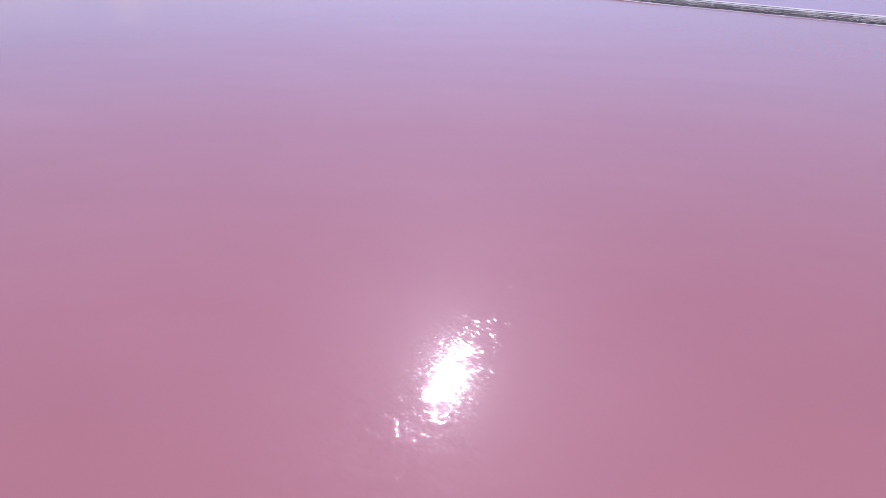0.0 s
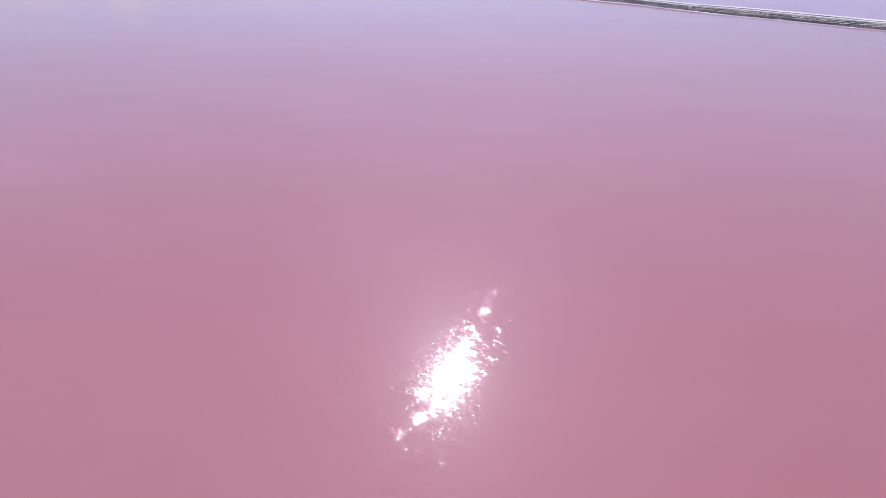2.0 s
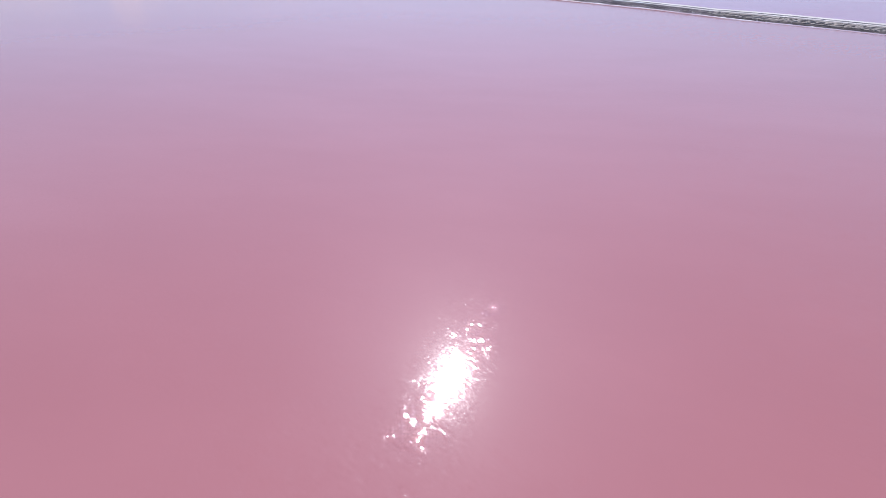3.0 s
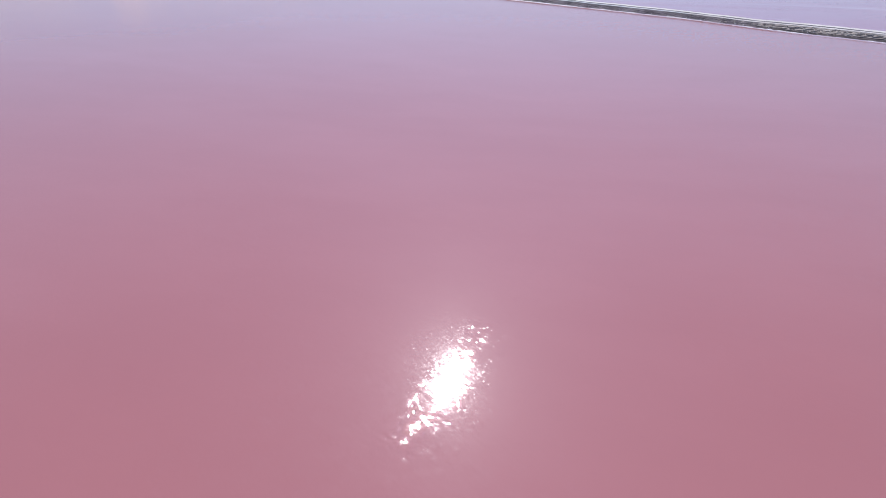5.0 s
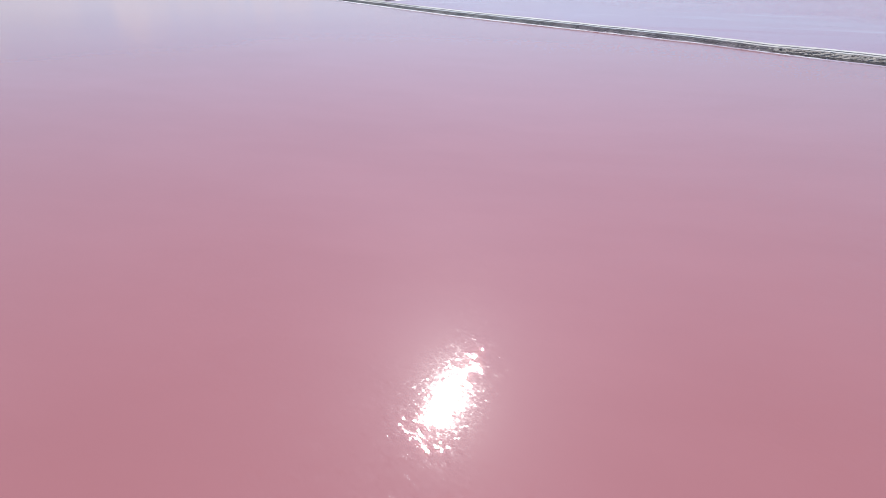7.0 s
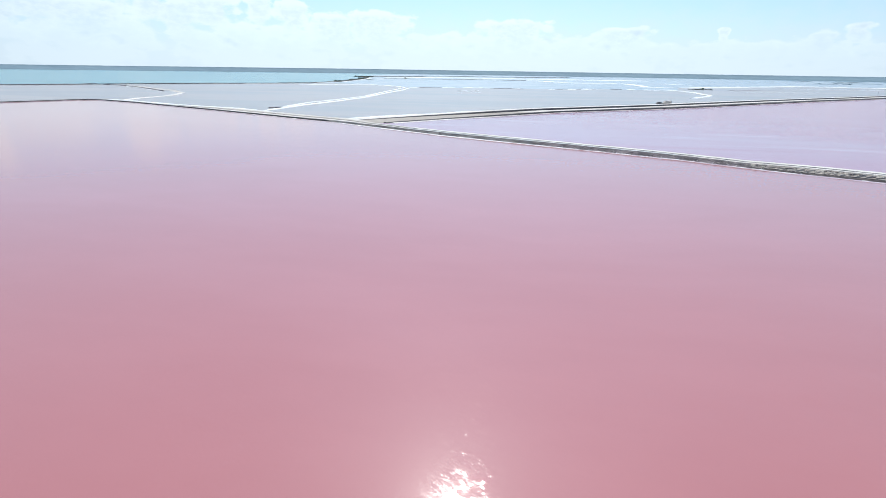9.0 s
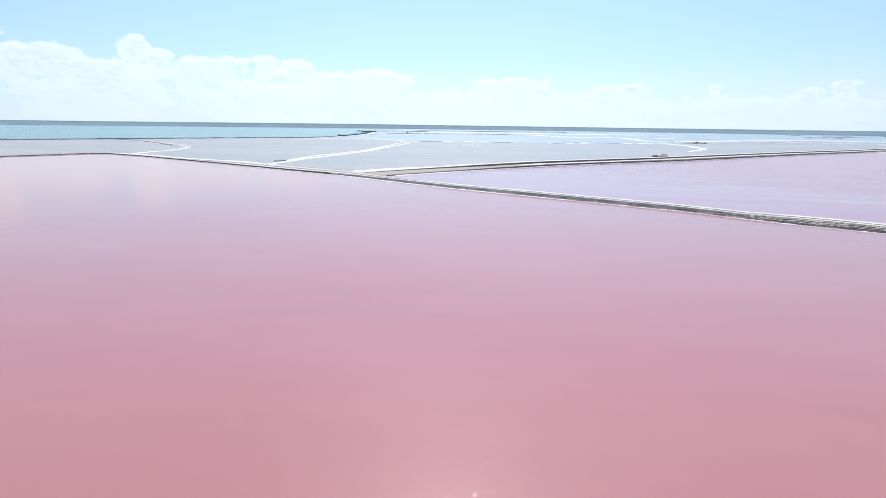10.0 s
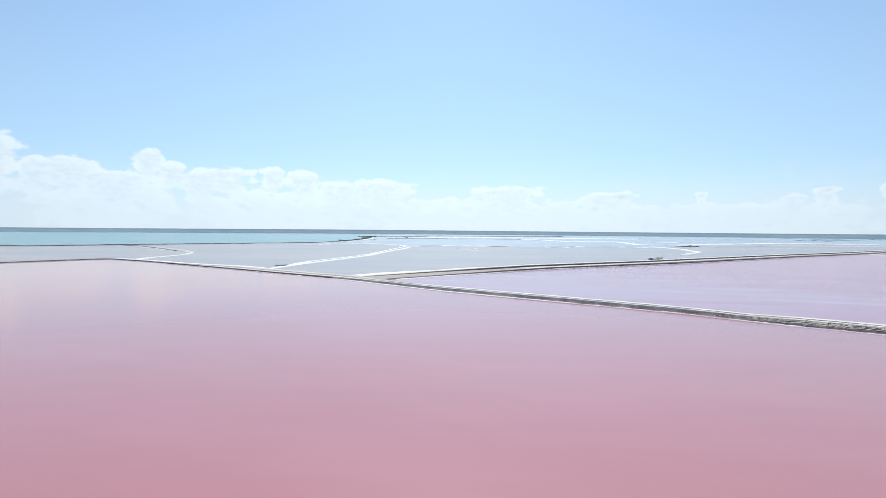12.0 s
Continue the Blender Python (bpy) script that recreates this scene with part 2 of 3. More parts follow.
M_RUBBLE = soil("pale rubble", RUBBLE[0], RUBBLE[1], 1.2, 1.0, 0.35, 0.93, RUBBLE[2], (0.42, 0.6))
M_GREYROCK = soil("grey bank rubble", (0.18, 0.158, 0.155), (0.45, 0.4, 0.38), 1.5, 1.0, 0.3, 0.92, (0.6, 0.55, 0.53), (0.42, 0.6))
M_ROAD = soil("pale marl road", ROAD[0], ROAD[1], 0.5, 0.5, 0.05)
M_EARTH = soil("grey brown earth", EARTH[0], EARTH[1], 0.3, 0.7, 0.1)
M_SALT = soil("salt crust", (0.78, 0.745, 0.74), (0.88, 0.85, 0.85), 0.8, 0.6, 0.04, 0.8)
# lilac of the sky-reflecting pond, painted on an added waterline strip
M_COVER = soil("lilac water-edge cover", (0.38, 0.29, 0.345), (0.48, 0.39, 0.45), 0.6, 0.3, 0.03, 0.45)
M_DARK = soil("dark earth", (0.026, 0.022, 0.03), (0.07, 0.06, 0.066), 0.5, 0.8, 0.15, 0.9)
M_BANK = soil("brown bank earth", (0.045, 0.035, 0.038), (0.14, 0.11, 0.108), 0.4, 0.9, 0.2, 0.92, (0.3, 0.26, 0.23), (0.42, 0.6))
M_SIDEBANK = soil("dark side bank earth", (0.05, 0.041, 0.048), (0.13, 0.108, 0.115), 0.4, 0.9, 0.2, 0.92, (0.25, 0.22, 0.22), (0.42, 0.6))
# distance haze put into the colour of far scrub and mud
M_HAZE_TINT = soil("haze-tinted far scrub", (0.12, 0.18, 0.21), (0.18, 0.245, 0.28), 0.1, 0.6, 0.5)
M_SCRUB = soil("dark scrub", (0.035, 0.05, 0.035), (0.08, 0.1, 0.07), 0.4, 0.8, 0.5)
M_FOREST = soil("haze-tinted shore forest", FOREST_HAZED[0], FOREST_HAZED[1], 0.02, 0.5, 3.0)
M_POLE = soil("weathered pole wood", (0.12, 0.11, 0.1), (0.2, 0.18, 0.16), 3.0, 0.4, 0.02)


# ---- building tools ----
def mesh_of(name, verts, faces, mat, smooth=False):
    me = bpy.data.meshes.new(name)
    me.from_pydata([tuple(v) for v in verts], [], faces)
    me.materials.append(mat)
    if smooth:
        me.polygons.foreach_set("use_smooth", [True] * len(me.polygons))
    me.update()
    return me


def part(name, me, parent=None, label="", at=None):
    ob = new(name, me)
    if at is not None:
        ob.matrix_basis = at
    if parent is not None:
        ob.parent = parent
    if label:
        ob["label"] = label
    return ob


def thing(name, label, category, at=(0, 0, 0), group="", kind=""):
    ob = new(name)
    ob.location = at
    return tagged(ob, label, category, group, kind)


def n1(x, y, z=0.0, f=1.0):
    return noise.noise((x * f, y * f, z))


def resample(pts, step):
    """Points at even steps along a line of plan points, corners softened."""
    p = [Vector((*q, 0)) for q in pts]
    out = []
    for i in range(len(p) - 1):
        n = max(1, round((p[i + 1] - p[i]).length / step))
        out += [p[i].lerp(p[i + 1], k / n) for k in range(n)]
    out.append(p[-1])
    for _ in range(3):
        out = [out[0]] + [(out[i - 1] + 2 * out[i] + out[i + 1]) / 4 for i in range(1, len(out) - 1)] + [out[-1]]
    return out


def sides(line):
    """The sideways direction at each point: to the right of the way along the line."""
    res = []
    for i in range(len(line)):
        d = (line[min(i + 1, len(line) - 1)] - line[max(i - 1, 0)]).normalized()
        res.append(Vector((d.y, -d.x, 0)))
    return res


def sweep(name, line, section, mat, smooth=False, closed_ends=True):
    """A mesh that carries section(point, i) = [(offset, height), ...] along the line."""
    n = sides(line)
    verts, faces, k = [], [], 0
    for i, p in enumerate(line):
        row = section(p, i)
        k = len(row)
        verts += [(p.x + n[i].x * o, p.y + n[i].y * o, z) for o, z in row]
    for i in range(len(line) - 1):
        for j in range(k - 1):
            a = i * k + j
            faces.append((a, a + 1, a + k + 1, a + k))
    if closed_ends and k > 2:
        faces.append(tuple(range(k - 1, -1, -1)))
        faces.append(tuple(range((len(line) - 1) * k, len(line) * k)))
    return mesh_of(name, verts, faces, mat, smooth)


def sheet(name, outline, z, mat, label, category):
    """A level sheet of water or ground with a drawn outline."""
    bm = bmesh.new()
    f = bm.faces.new([bm.verts.new((x, y, z)) for x, y in outline])
    if f.normal.z < 0:
        f.normal_flip()
    bm.normal_update()
    bmesh.ops.triangulate(bm, faces=bm.faces[:])
    bmesh.ops.recalc_face_normals(bm, faces=bm.faces[:])
    for g in bm.faces:
        if g.normal.z < 0:
            g.normal_flip()
    me = bpy.data.meshes.new(name)
    bm.to_mesh(me)
    bm.free()
    me.materials.append(mat)
    return tagged(new(name, me), label, category, kind="structure")


def lump(name, seed, mat, squash=0.6, rough=0.35, level=2):
    """An uneven boulder or clump about 1 m across, flat below."""
    bm = bmesh.new()
    bmesh.ops.create_icosphere(bm, subdivisions=level, radius=0.5)
    for v in bm.verts:
        s = 1 + rough * (n1(v.co.x, v.co.y, v.co.z * 2 + seed * 7.3, 2.1) + 0.5 * n1(v.co.x, v.co.z, v.co.y * 5 + seed, 5.0))
        v.co *= s
        v.co.z = max(v.co.z * squash, -0.12)
    me = bpy.data.meshes.new(name)
    bm.to_mesh(me)
    bm.free()
    me.materials.append(mat)
    return me


# ---- ground and water ----
RIM = 4960


def disc(radius, n=96):
    return [(radius * math.cos(2 * math.pi * i / n), radius * math.sin(2 * math.pi * i / n)) for i in range(n)]


sheet("ground", disc(RIM), -0.7, M_GROUND, "pale dry salt flat ground reaching the horizon", "ground")
DIKE_A = [(618.7, -182), (428.7, -62), (298.7, 28.2), (213.7, 88.2), (168.7, 122.7), (132.7, 150.8), (113, 164.9), (87.6, 189.1), (47.8, 217.8), (-1, 253.4),
          (-63, 308.8), (-164, 382.6), (-273, 459.3), (-322, 488), (-335, 484), (-350, 460), (-374, 424), (-480, 260), (-560, 120)]
DIKE_B = [(-40, 307), (-1, 342), (40, 375), (91, 417), (219, 497), (352, 591.5), (479, 679), (605, 759), (662, 798), (900, 960), (1300, 1240)]
sheet("pond_water_front", [*[(x + 0.6, y + 0.8) for x, y in DIKE_A[:14]], *DIKE_A[14:], (-600, -320), (560, -320)], 0.0, M_PINK,
      "still pink salt pond under a faint ripple", "salt pond")
sheet("pond_water_side", [(-46, 310), (-4, 349), (40, 383), (91, 424), (219, 503), (605, 761), (659, 795), (648, 750), (760, 640), (900, 420), (640, -150), (430, -40), (215, 104), (134, 166), (47.8, 229), (-1, 264), (-36, 294)],
      0.0, M_PINK_FAR, "lilac pink salt pond with pale wind lanes", "salt pond")
LAGOON_SHORE = [(-1300, 560), (-960, 680), (-702, 804), (-640, 840), (-588, 905), (-465, 1035), (-377, 1114), (-298, 1197), (-273, 1373), (-273, 1593),
                (-276, 1786), (-304, 2120)]
sheet("pond_water_back", [(-560, 120), (-1300, 500), *LAGOON_SHORE[:8], (-273, 1260), (-163, 1149), (-114, 1088), (-71, 1000), (86, 1019), (242, 1007), (304, 1068), (452, 1027), (546, 1240),
                          (1080, 1630), (1190, 1561), (1310, 1503), (2200, 1300), (1300, 1250), (605, 765), (-30, 312), (-320, 486)], -0.06, M_GREY,
      "shallow grey salt ponds beyond the dikes", "salt pond")
sheet("lagoon_water", [(-2600, -900), *[(4850 * math.sin(radians(a)), 4850 * math.cos(radians(a))) for a in range(-80, 81, 5)], (2600, 200), (600, 500), (-500, 200)],
      -0.14, M_LAGOON, "turquoise lagoon reaching to a far wooded shore", "lagoon")
sheet("flats_water", [(-262, 1150), (-285, 1400), (-285, 1790), (-310, 2120), (-380, 2500), (-430, 3300), (-300, 4400), (900, 4500), (2200, 3950), (3300, 3000), (4100, 1700), (3000, 1200), (2200, 1310), (1190, 1600), (1150, 1640), (1080, 1600), (580, 1180),
                      (470, 980), (242, 980), (86, 990), (-71, 970), (-140, 1040)], -0.10, M_FLATS, "pale blue-lilac shallow flats with salt bars", "salt flats")


sheet("pond_water_east", [(662, 800), (655, 750), (768, 640), (908, 420), (700, -150), (2600, -150), (2900, 1150), (2200, 1290), (1300, 1238), (900, 958)], -0.05, M_GREY,
      "shallow grey salt pond east of the lilac pond", "salt pond")


# ---- dikes ----
def ease(x, a, b):
    t = min(1, max(0, (x - a) / (b - a)))
    return t * t * (3 - 2 * t)


def dike_bank_width(p):
    return 3.4 - 1.7 * (1 - ease(p.x, -110, -60)) + 0.5 * n1(p.x, p.y, 3, 0.05) + 3.4 * ease(p.x, 103, 118) * (1 - ease(p.x, 210, 260))


def dike_top_width(p):
    return 7.4 + 10.0 * (1 - ease(p.x, -75, -35)) * ease(p.x, -235, -165) - 3.0 * (1 - ease(p.x, -250, -170)) + 0.7 * n1(p.x, p.y, 9, 0.06)


def top_a(p):
    """Height of the front dike, which sinks away to the west."""
    return 0.6 + 0.5 * ease(p.x, -90, 40)


def build_front_dike():
    dike = thing("salt_pond_dike", "long earth dike with dark rocky bank and pale road on top", "dike")
    near = [p + Vector((0.9, 1.0, 0)) for p in resample(DIKE_A[::-1], 0.55)]  # the front pond lies on the right hand of the way along the line

    def lift(p):
        return 0.10 * n1(p.x, p.y, 5, 0.15)

    def bank(p, i):
        """Spoil scooped up the slope: slanting furrows between smooth ridges, deeper where the bank was heaped up last."""
        w = dike_bank_width(p)
        new_fill = ease(p.x, 103, 116)
        run = i * 0.55 + 1.6 * n1(p.x, p.y, 31, 0.09)
        row = [(1.2, -0.75)]
        for k in range(13):
            u = k / 12
            edge = 0.0 if k in (0, 12) else min(1.0, 4 * u * (1 - u) + 0.25)
            coarse = ((run - u * w * 0.9) / 3.3 + 0.7 * n1(p.x, p.y, 51, 0.16)) % 1
            fine = ((run - u * w * 0.7) / 2.1 + 0.6 * n1(p.x, p.y, 52, 0.3)) % 1
            ridge = (coarse if coarse < 0.8 else (1 - coarse) * 4) - 0.4
            rill = (fine if fine < 0.7 else (1 - fine) * 2.33) - 0.35
            e = new_fill * ((0.75 + 0.6 * n1(p.x, p.y, 54, 0.12)) * ridge * ease(u, 0.22, 0.38) + 0.15 * rill) + (1 - new_fill) * (0.5 + 0.5 * n1(p.x, p.y, 53, 0.11)) * rill
            e += 0.16 * n1(p.x + u * 3, p.y - u * 2, 20 + u, 0.55) + (0.14 + 0.12 * (1 - ease(p.x, 30, 60))) * n1(p.x, p.y, 40 + u * 9, 1.1)
            foot = 0.35 * n1(p.x, p.y, 2, 0.3) if k == 0 else 0
            row.append((-(u * w) + 0.35 * e * edge + foot, 0.02 + u ** 0.85 * top_a(p) + e * edge * 0.62 + (lift(p) if k == 12 else 0)))
        row.append((-w - 0.5, top_a(p) + 0.03 + 0.06 * n1(p.x, p.y, 77, 0.7) + lift(p)))
        return row

    split = min(range(len(near)), key=lambda i: abs(near[i].x - 106))
    west = min(range(split), key=lambda i: abs(near[i].x + 70))
    part("bank", sweep("bank", near[:west + 1], bank, M_DARK), dike, "dark earth bank")
    middle = min(range(split), key=lambda i: abs(near[i].x - 42))
    part("bank", sweep("bank", near[west:middle + 1], bank, M_GREYROCK), dike, "rough grey rubble bank")
    part("bank", sweep("bank", near[middle:split + 1], lambda p, i: bank(p, i + middle), M_ROCK), dike, "dark furrowed rock bank")
    part("bank", sweep("bank", near[split:], lambda p, i: bank(p, i + split)[:6], M_BANK), dike, "dark foot of the rubble bank")
    part("bank", sweep("bank", near[split:], lambda p, i: bank(p, i + split)[5:], M_RUBBLE), dike, "pale scooped rubble bank with dark hollows")
    rest = [p + Vector((0.9, 1.0, 0)) for p in resample(DIKE_A[::-1], 4.0)]

    def body(p, i):
        w, t = dike_bank_width(p), dike_top_width(p)
        return [(-w - 0.45, -0.75), (-w - 0.45, top_a(p) + lift(p)), (-w - t * 0.5, top_a(p) + 0.06 + lift(p)), (-w - t, top_a(p) - 0.1 + lift(p)), (-w - t - 2.2, -0.02), (-w - t - 3.4, -0.75)]

    part("embankment", sweep("embankment", rest, body, M_EARTH), dike, "grey brown earth body")

    def strip(a, b, h, wob=0.25):
        def row(p, i):
            w, t = dike_bank_width(p), dike_top_width(p)
            s = wob * n1(p.x, p.y, a * 50, 0.12)
            o1, o2 = -w - t * a + s, -w - t * b + s * 0.6
            z = top_a(p) + 0.08 + lift(p)
            return [(o1, z - 0.1), (o1 - 0.1, z + h), (o2 + 0.1, z + h), (o2, z - 0.1)]
        return row

    fork = min(range(len(rest)), key=lambda i: abs(rest[i].x + 22))
    turn = min(range(len(rest)), key=lambda i: abs(rest[i].x - 88))
    part("road_surface", sweep("road_surface", rest[:fork + 1], strip(0.06, 0.26, 0.02), M_ROAD), dike, "pale marl wheel track")
    part("road_surface", sweep("road_surface", rest[fork:turn + 1], strip(0.04, 0.27, 0.02), M_SALT), dike, "salt-whitened wheel track beside the bank")
    part("road_surface", sweep("road_surface", rest[turn:], strip(0.03, 0.3, 0.02), M_ROAD), dike, "cream marl wheel track beside the bank")
    part("road_surface", sweep("road_surface", rest[:fork + 1], strip(0.62, 0.86, 0.02), M_ROAD), dike, "pale marl wheel track")
    part("road_surface", sweep("road_surface", rest[fork:], strip(0.5, 0.96, 0.02), M_ROAD), dike, "pale marl wheel track")

    def windrow(p, i):
        w, t = dike_bank_width(p), dike_top_width(p)
        o = -w - t * 0.4 + 0.3 * n1(p.x, p.y, 61, 0.1)
        z = top_a(p) + lift(p)
        h = 0.22 + 0.12 * n1(p.x, p.y, 71, 0.25)
        return [(o + 0.5, z), (o + 0.25, z + h), (o - 0.25, z + h * 0.9), (o - 0.6, z)]

    part("gravel_windrow", sweep("gravel_windrow", rest, windrow, M_GREYROCK), dike, "low grey gravel ridge along the road")

    # white salt along both waterlines, torn into stretches
    # first an added strip in pale pond lilac, hiding the bank's dark reflection
    def cover_row(p, i):
        s = 0.35 * n1(p.x, p.y, 2, 0.3)
        wide = 1.5 + 0.8 * n1(p.x, p.y, 19, 0.06) + 0.4 * n1(p.x, p.y, 18, 0.4)
        return [(s - 0.1, 0.06), (0.3 + s, 0.025), (s + wide, 0.012), (s + wide + 0.3, -0.05)]

    part("wet_margin", sweep("wet_margin", near, cover_row, M_COVER), dike, "added lilac strip hiding the bank's reflection at the water's edge")

    def crust(p, i):
        wide = (1 - 0.45 * ease(p.x, 95, 120)) * max(0.0, 0.5 * ease(p.x, -80, -40) * (1 - ease(p.x, 20, 60)) + 0.42 * (0.1 + 0.9 * ease(p.x, -110, -20)) + 0.7 * n1(p.x, p.y, 15, 0.12) + 0.5 * n1(p.x, p.y, 16, 0.5))
        s = 0.35 * n1(p.x, p.y, 2, 0.3)
        return [(0.0 + s - 0.3, min(0.12, wide * 0.2)), (0.2 + s, min(0.1, wide * 0.12)), (0.2 + s + wide * 0.7, min(0.07, wide * 0.1)), (0.25 + s + wide, -0.05)]

    part("salt_crust", sweep("salt_crust", near, crust, M_SALT), dike, "white salt crust at the waterline")

    def back_crust(p, i):
        w, t = dike_bank_width(p), dike_top_width(p)
        wide = max(0.2, 1.2 + 1.3 * n1(p.x, p.y, 25, 0.07) + 7.0 * (1 - ease(p.x, -200, -110)))
        return [(-w - t - 1.9, 0.25), (-w - t - 2.3, 0.05), (-w - t - 2.3 - wide, 0.03), (-w - t - 2.4 - wide, -0.08)]

    part("salt_crust", sweep("salt_crust", rest[:fork + 1], back_crust, M_SALT), dike, "white salt crust at the waterline")
    part("salt_crust", sweep("salt_crust", rest[fork:], back_crust, M_ROAD), dike, "dull salty margin at the waterline")
    return dike, near


front_dike, front_line = build_front_dike()


def build_side_dike():
    dike = thing("salt_pond_dike", "wide double dike with dark banks and a pale salty road", "dike")
    line = [p + Vector((1.2, -1.6, 0)) for p in resample(DIKE_B, 4.0)]

    def rise(p):
        return 0.15 * ease(p.x, -46, -20) + 0.85 * ease(p.x, -46, 80)

    def berm(p, i):
        e = 0.35 * n1(p.x, p.y, 4, 0.08)
        g = 0.25 + 0.75 * ease(p.x, -34, 90)
        out = 7.0 * ease(p.x, 80, 260)
        return [(0.2 + 1.2 * g + out, -0.75), (0.2 + e * g + out, 0.02), (-0.9 + e * g + out, 0.12 + g * (1.0 + 0.4 * e)), (-1.2 - 0.4 * g, 0.16 + g * (1.08 + 0.3 * e)), (-1.5 - 1.9 * g, 0.2 + 0.9 * g),
                (-1.8 - 3.6 * g, 0.1 + 0.35 * g), (-2.2 - 4.8 * g, -0.75)]

    def flat(p, i):
        return [(-0.4, -0.3), (-2.0, 0.06), (-5.6, 0.44), (-12, 0.48 + 0.08 * n1(p.x, p.y, 8, 0.05)), (-20.5, 0.5), (-20.5, -0.7)]

    def road(p, i):
        e = 0.4 * n1(p.x, p.y, 14, 0.07)
        return [(-19.8 + e, 0.3), (-21.0 + e, 0.5 + (1.15 + 0.3 * e) * rise(p)), (-22.0, 0.5 + 1.25 * rise(p)), (-29.0, 0.5 + 1.25 * rise(p)), (-31.5, -0.02), (-33, -0.75)]

    def salt(p, i):
        wide = 4.2 + 0.8 * n1(p.x, p.y, 24, 0.03)
        h = 0.46 + 1.25 * rise(p)
        return [(-22.1, h), (-22.3, h + 0.14), (-24.0 - wide, h + 0.14), (-24.2 - wide, h)]

    def rim(p, i):
        wide = 11 + 8 * n1(p.x, p.y, 33, 0.02)
        return [(-30.9, 0.5), (-31.6, 0.05), (-31.6 - wide, 0.03), (-31.8 - wide, -0.1)]

    part("bank", sweep("bank", [p for p in line if p.x > -34], berm, M_SIDEBANK), dike, "dark low bank")
    k = min(range(len(line)), key=lambda i: abs(line[i].x - 75))
    part("embankment", sweep("embankment", line[:k + 1], flat, M_EARTH), dike, "bare earth apron at the fork of the dikes")
    part("embankment", sweep("embankment", line[k:], flat, M_ROAD), dike, "pale flat salty earth strip")
    part("embankment", sweep("embankment", line, road, M_SIDEBANK), dike, "dark raised road bank")
    part("road_surface", sweep("road_surface", line, salt, M_ROAD), dike, "pale salty road")
    part("salt_crust", sweep("salt_crust", line, rim, M_SALT), dike, "white salt crust at the waterline")

    def beach(p, i):
        wide = max(0.05, 0.5 + 0.7 * n1(p.x, p.y, 38, 0.05) + 2.0 * (1 - ease(p.x, -20, 60)))
        out = 7.0 * ease(p.x, 80, 260)
        return [(out, 0.12), (out + 0.7, 0.07), (out + 0.6 + wide, 0.03), (out + 0.9 + wide, -0.1)]

    part("salt_crust", sweep("salt_crust", [p for p in line if p.x > -30], beach, M_ROAD), dike, "pale salty beach at the foot of the bank")


build_side_dike()


def ribbon_dike(pts, width, height, mat, label, step=8.0, wob=0.35, rim=None, rim_off=0.0, name="salt_dike", z0=-0.2, seed=0, gaps=False):
    """A low narrow dike of one material, with a rim of another along one foot."""
    d = thing(name, label, "dike")
    line = resample(pts, step)

    def row(p, i):
        s = width * wob * n1(p.x, p.y, 3 + seed, 0.02)
        w = width * (1 + wob * n1(p.x, p.y, 13 + seed, 0.035)) * (0.25 + 0.75 * min(1, i / 3, (len(line) - 1 - i) / 3))
        h = height * (1 + 0.5 * n1(p.x, p.y, 23 + seed, 0.06))
        if gaps:  # drowned here and there
            up = min(1.0, max(0.0, 0.55 + 2.6 * n1(p.x, p.y, 63 + seed, 0.045)))
            w, h = w * (0.3 + 0.7 * up), h * up - 0.35 * (1 - up)
        return [(s + w / 2 + 1, z0 - 0.4), (s + w / 2, z0 + 0.1), (s + w * 0.3, z0 + 0.1 + h), (s - w * 0.3, z0 + 0.1 + h), (s - w / 2, z0 + 0.1), (s - w / 2 - 1, z0 - 0.4)]

    part("embankment", sweep("embankment", line, row, mat), d)
    if rim:
        def edge(p, i):
            w = abs(rim_off) * (0.7 + 0.6 * n1(p.x, p.y, 43 + seed, 0.03))
            s = width / 2 if rim_off > 0 else -width / 2 - w
            return [(s + w, z0 + 0.05), (s + w - 0.2, z0 + 0.22), (s + 0.2, z0 + 0.22), (s, z0 + 0.05)]
        part("salt_crust", sweep("salt_crust", line, edge, rim), d, "white salt margin")
    return d


ribbon_dike(LAGOON_SHORE[:5], 8, 1.5, M_ROCK, "dark low dike between grey pond and lagoon", rim=M_SALT, rim_off=7.0, seed=1)
ribbon_dike(LAGOON_SHORE[4:9], 6, 1.4, M_BANK, "thin dark dike along the lagoon shore", rim=M_SALT, rim_off=9.0, seed=2)
ribbon_dike([(-273, 1373), (-273, 1593), (-276, 1786), (-304, 2120), (-380, 2480)], 16, 1.8, M_DARK, "dark scrubby dike running out to trees", rim=M_SALT, rim_off=12.0, seed=3)
ribbon_dike([(-134, 386), (-129, 420), (-122, 465), (-115, 491), (-107, 522), (-99, 561), (-90, 608), (-78, 747), (-65, 858), (-61, 962)], 4.8, 0.4, M_SALT, "white salt ridge curving out into the grey pond", seed=4, wob=0.15)
ribbon_dike([(-132, 430), (-130, 463), (-126, 500), (-113, 547), (-94, 630), (-84, 800), (-71, 996)], 3.6, 0.4, M_SALT, "white salt ridge beside its twin in the grey pond", seed=5, wob=0.15)
ribbon_dike([(-71, 996), (-92, 1050), (-114, 1088), (-163, 1149), (-225, 1110), (-290, 1070)], 7, 0.4, M_SALT, "thin white salt bar in the grey pond", seed=6)
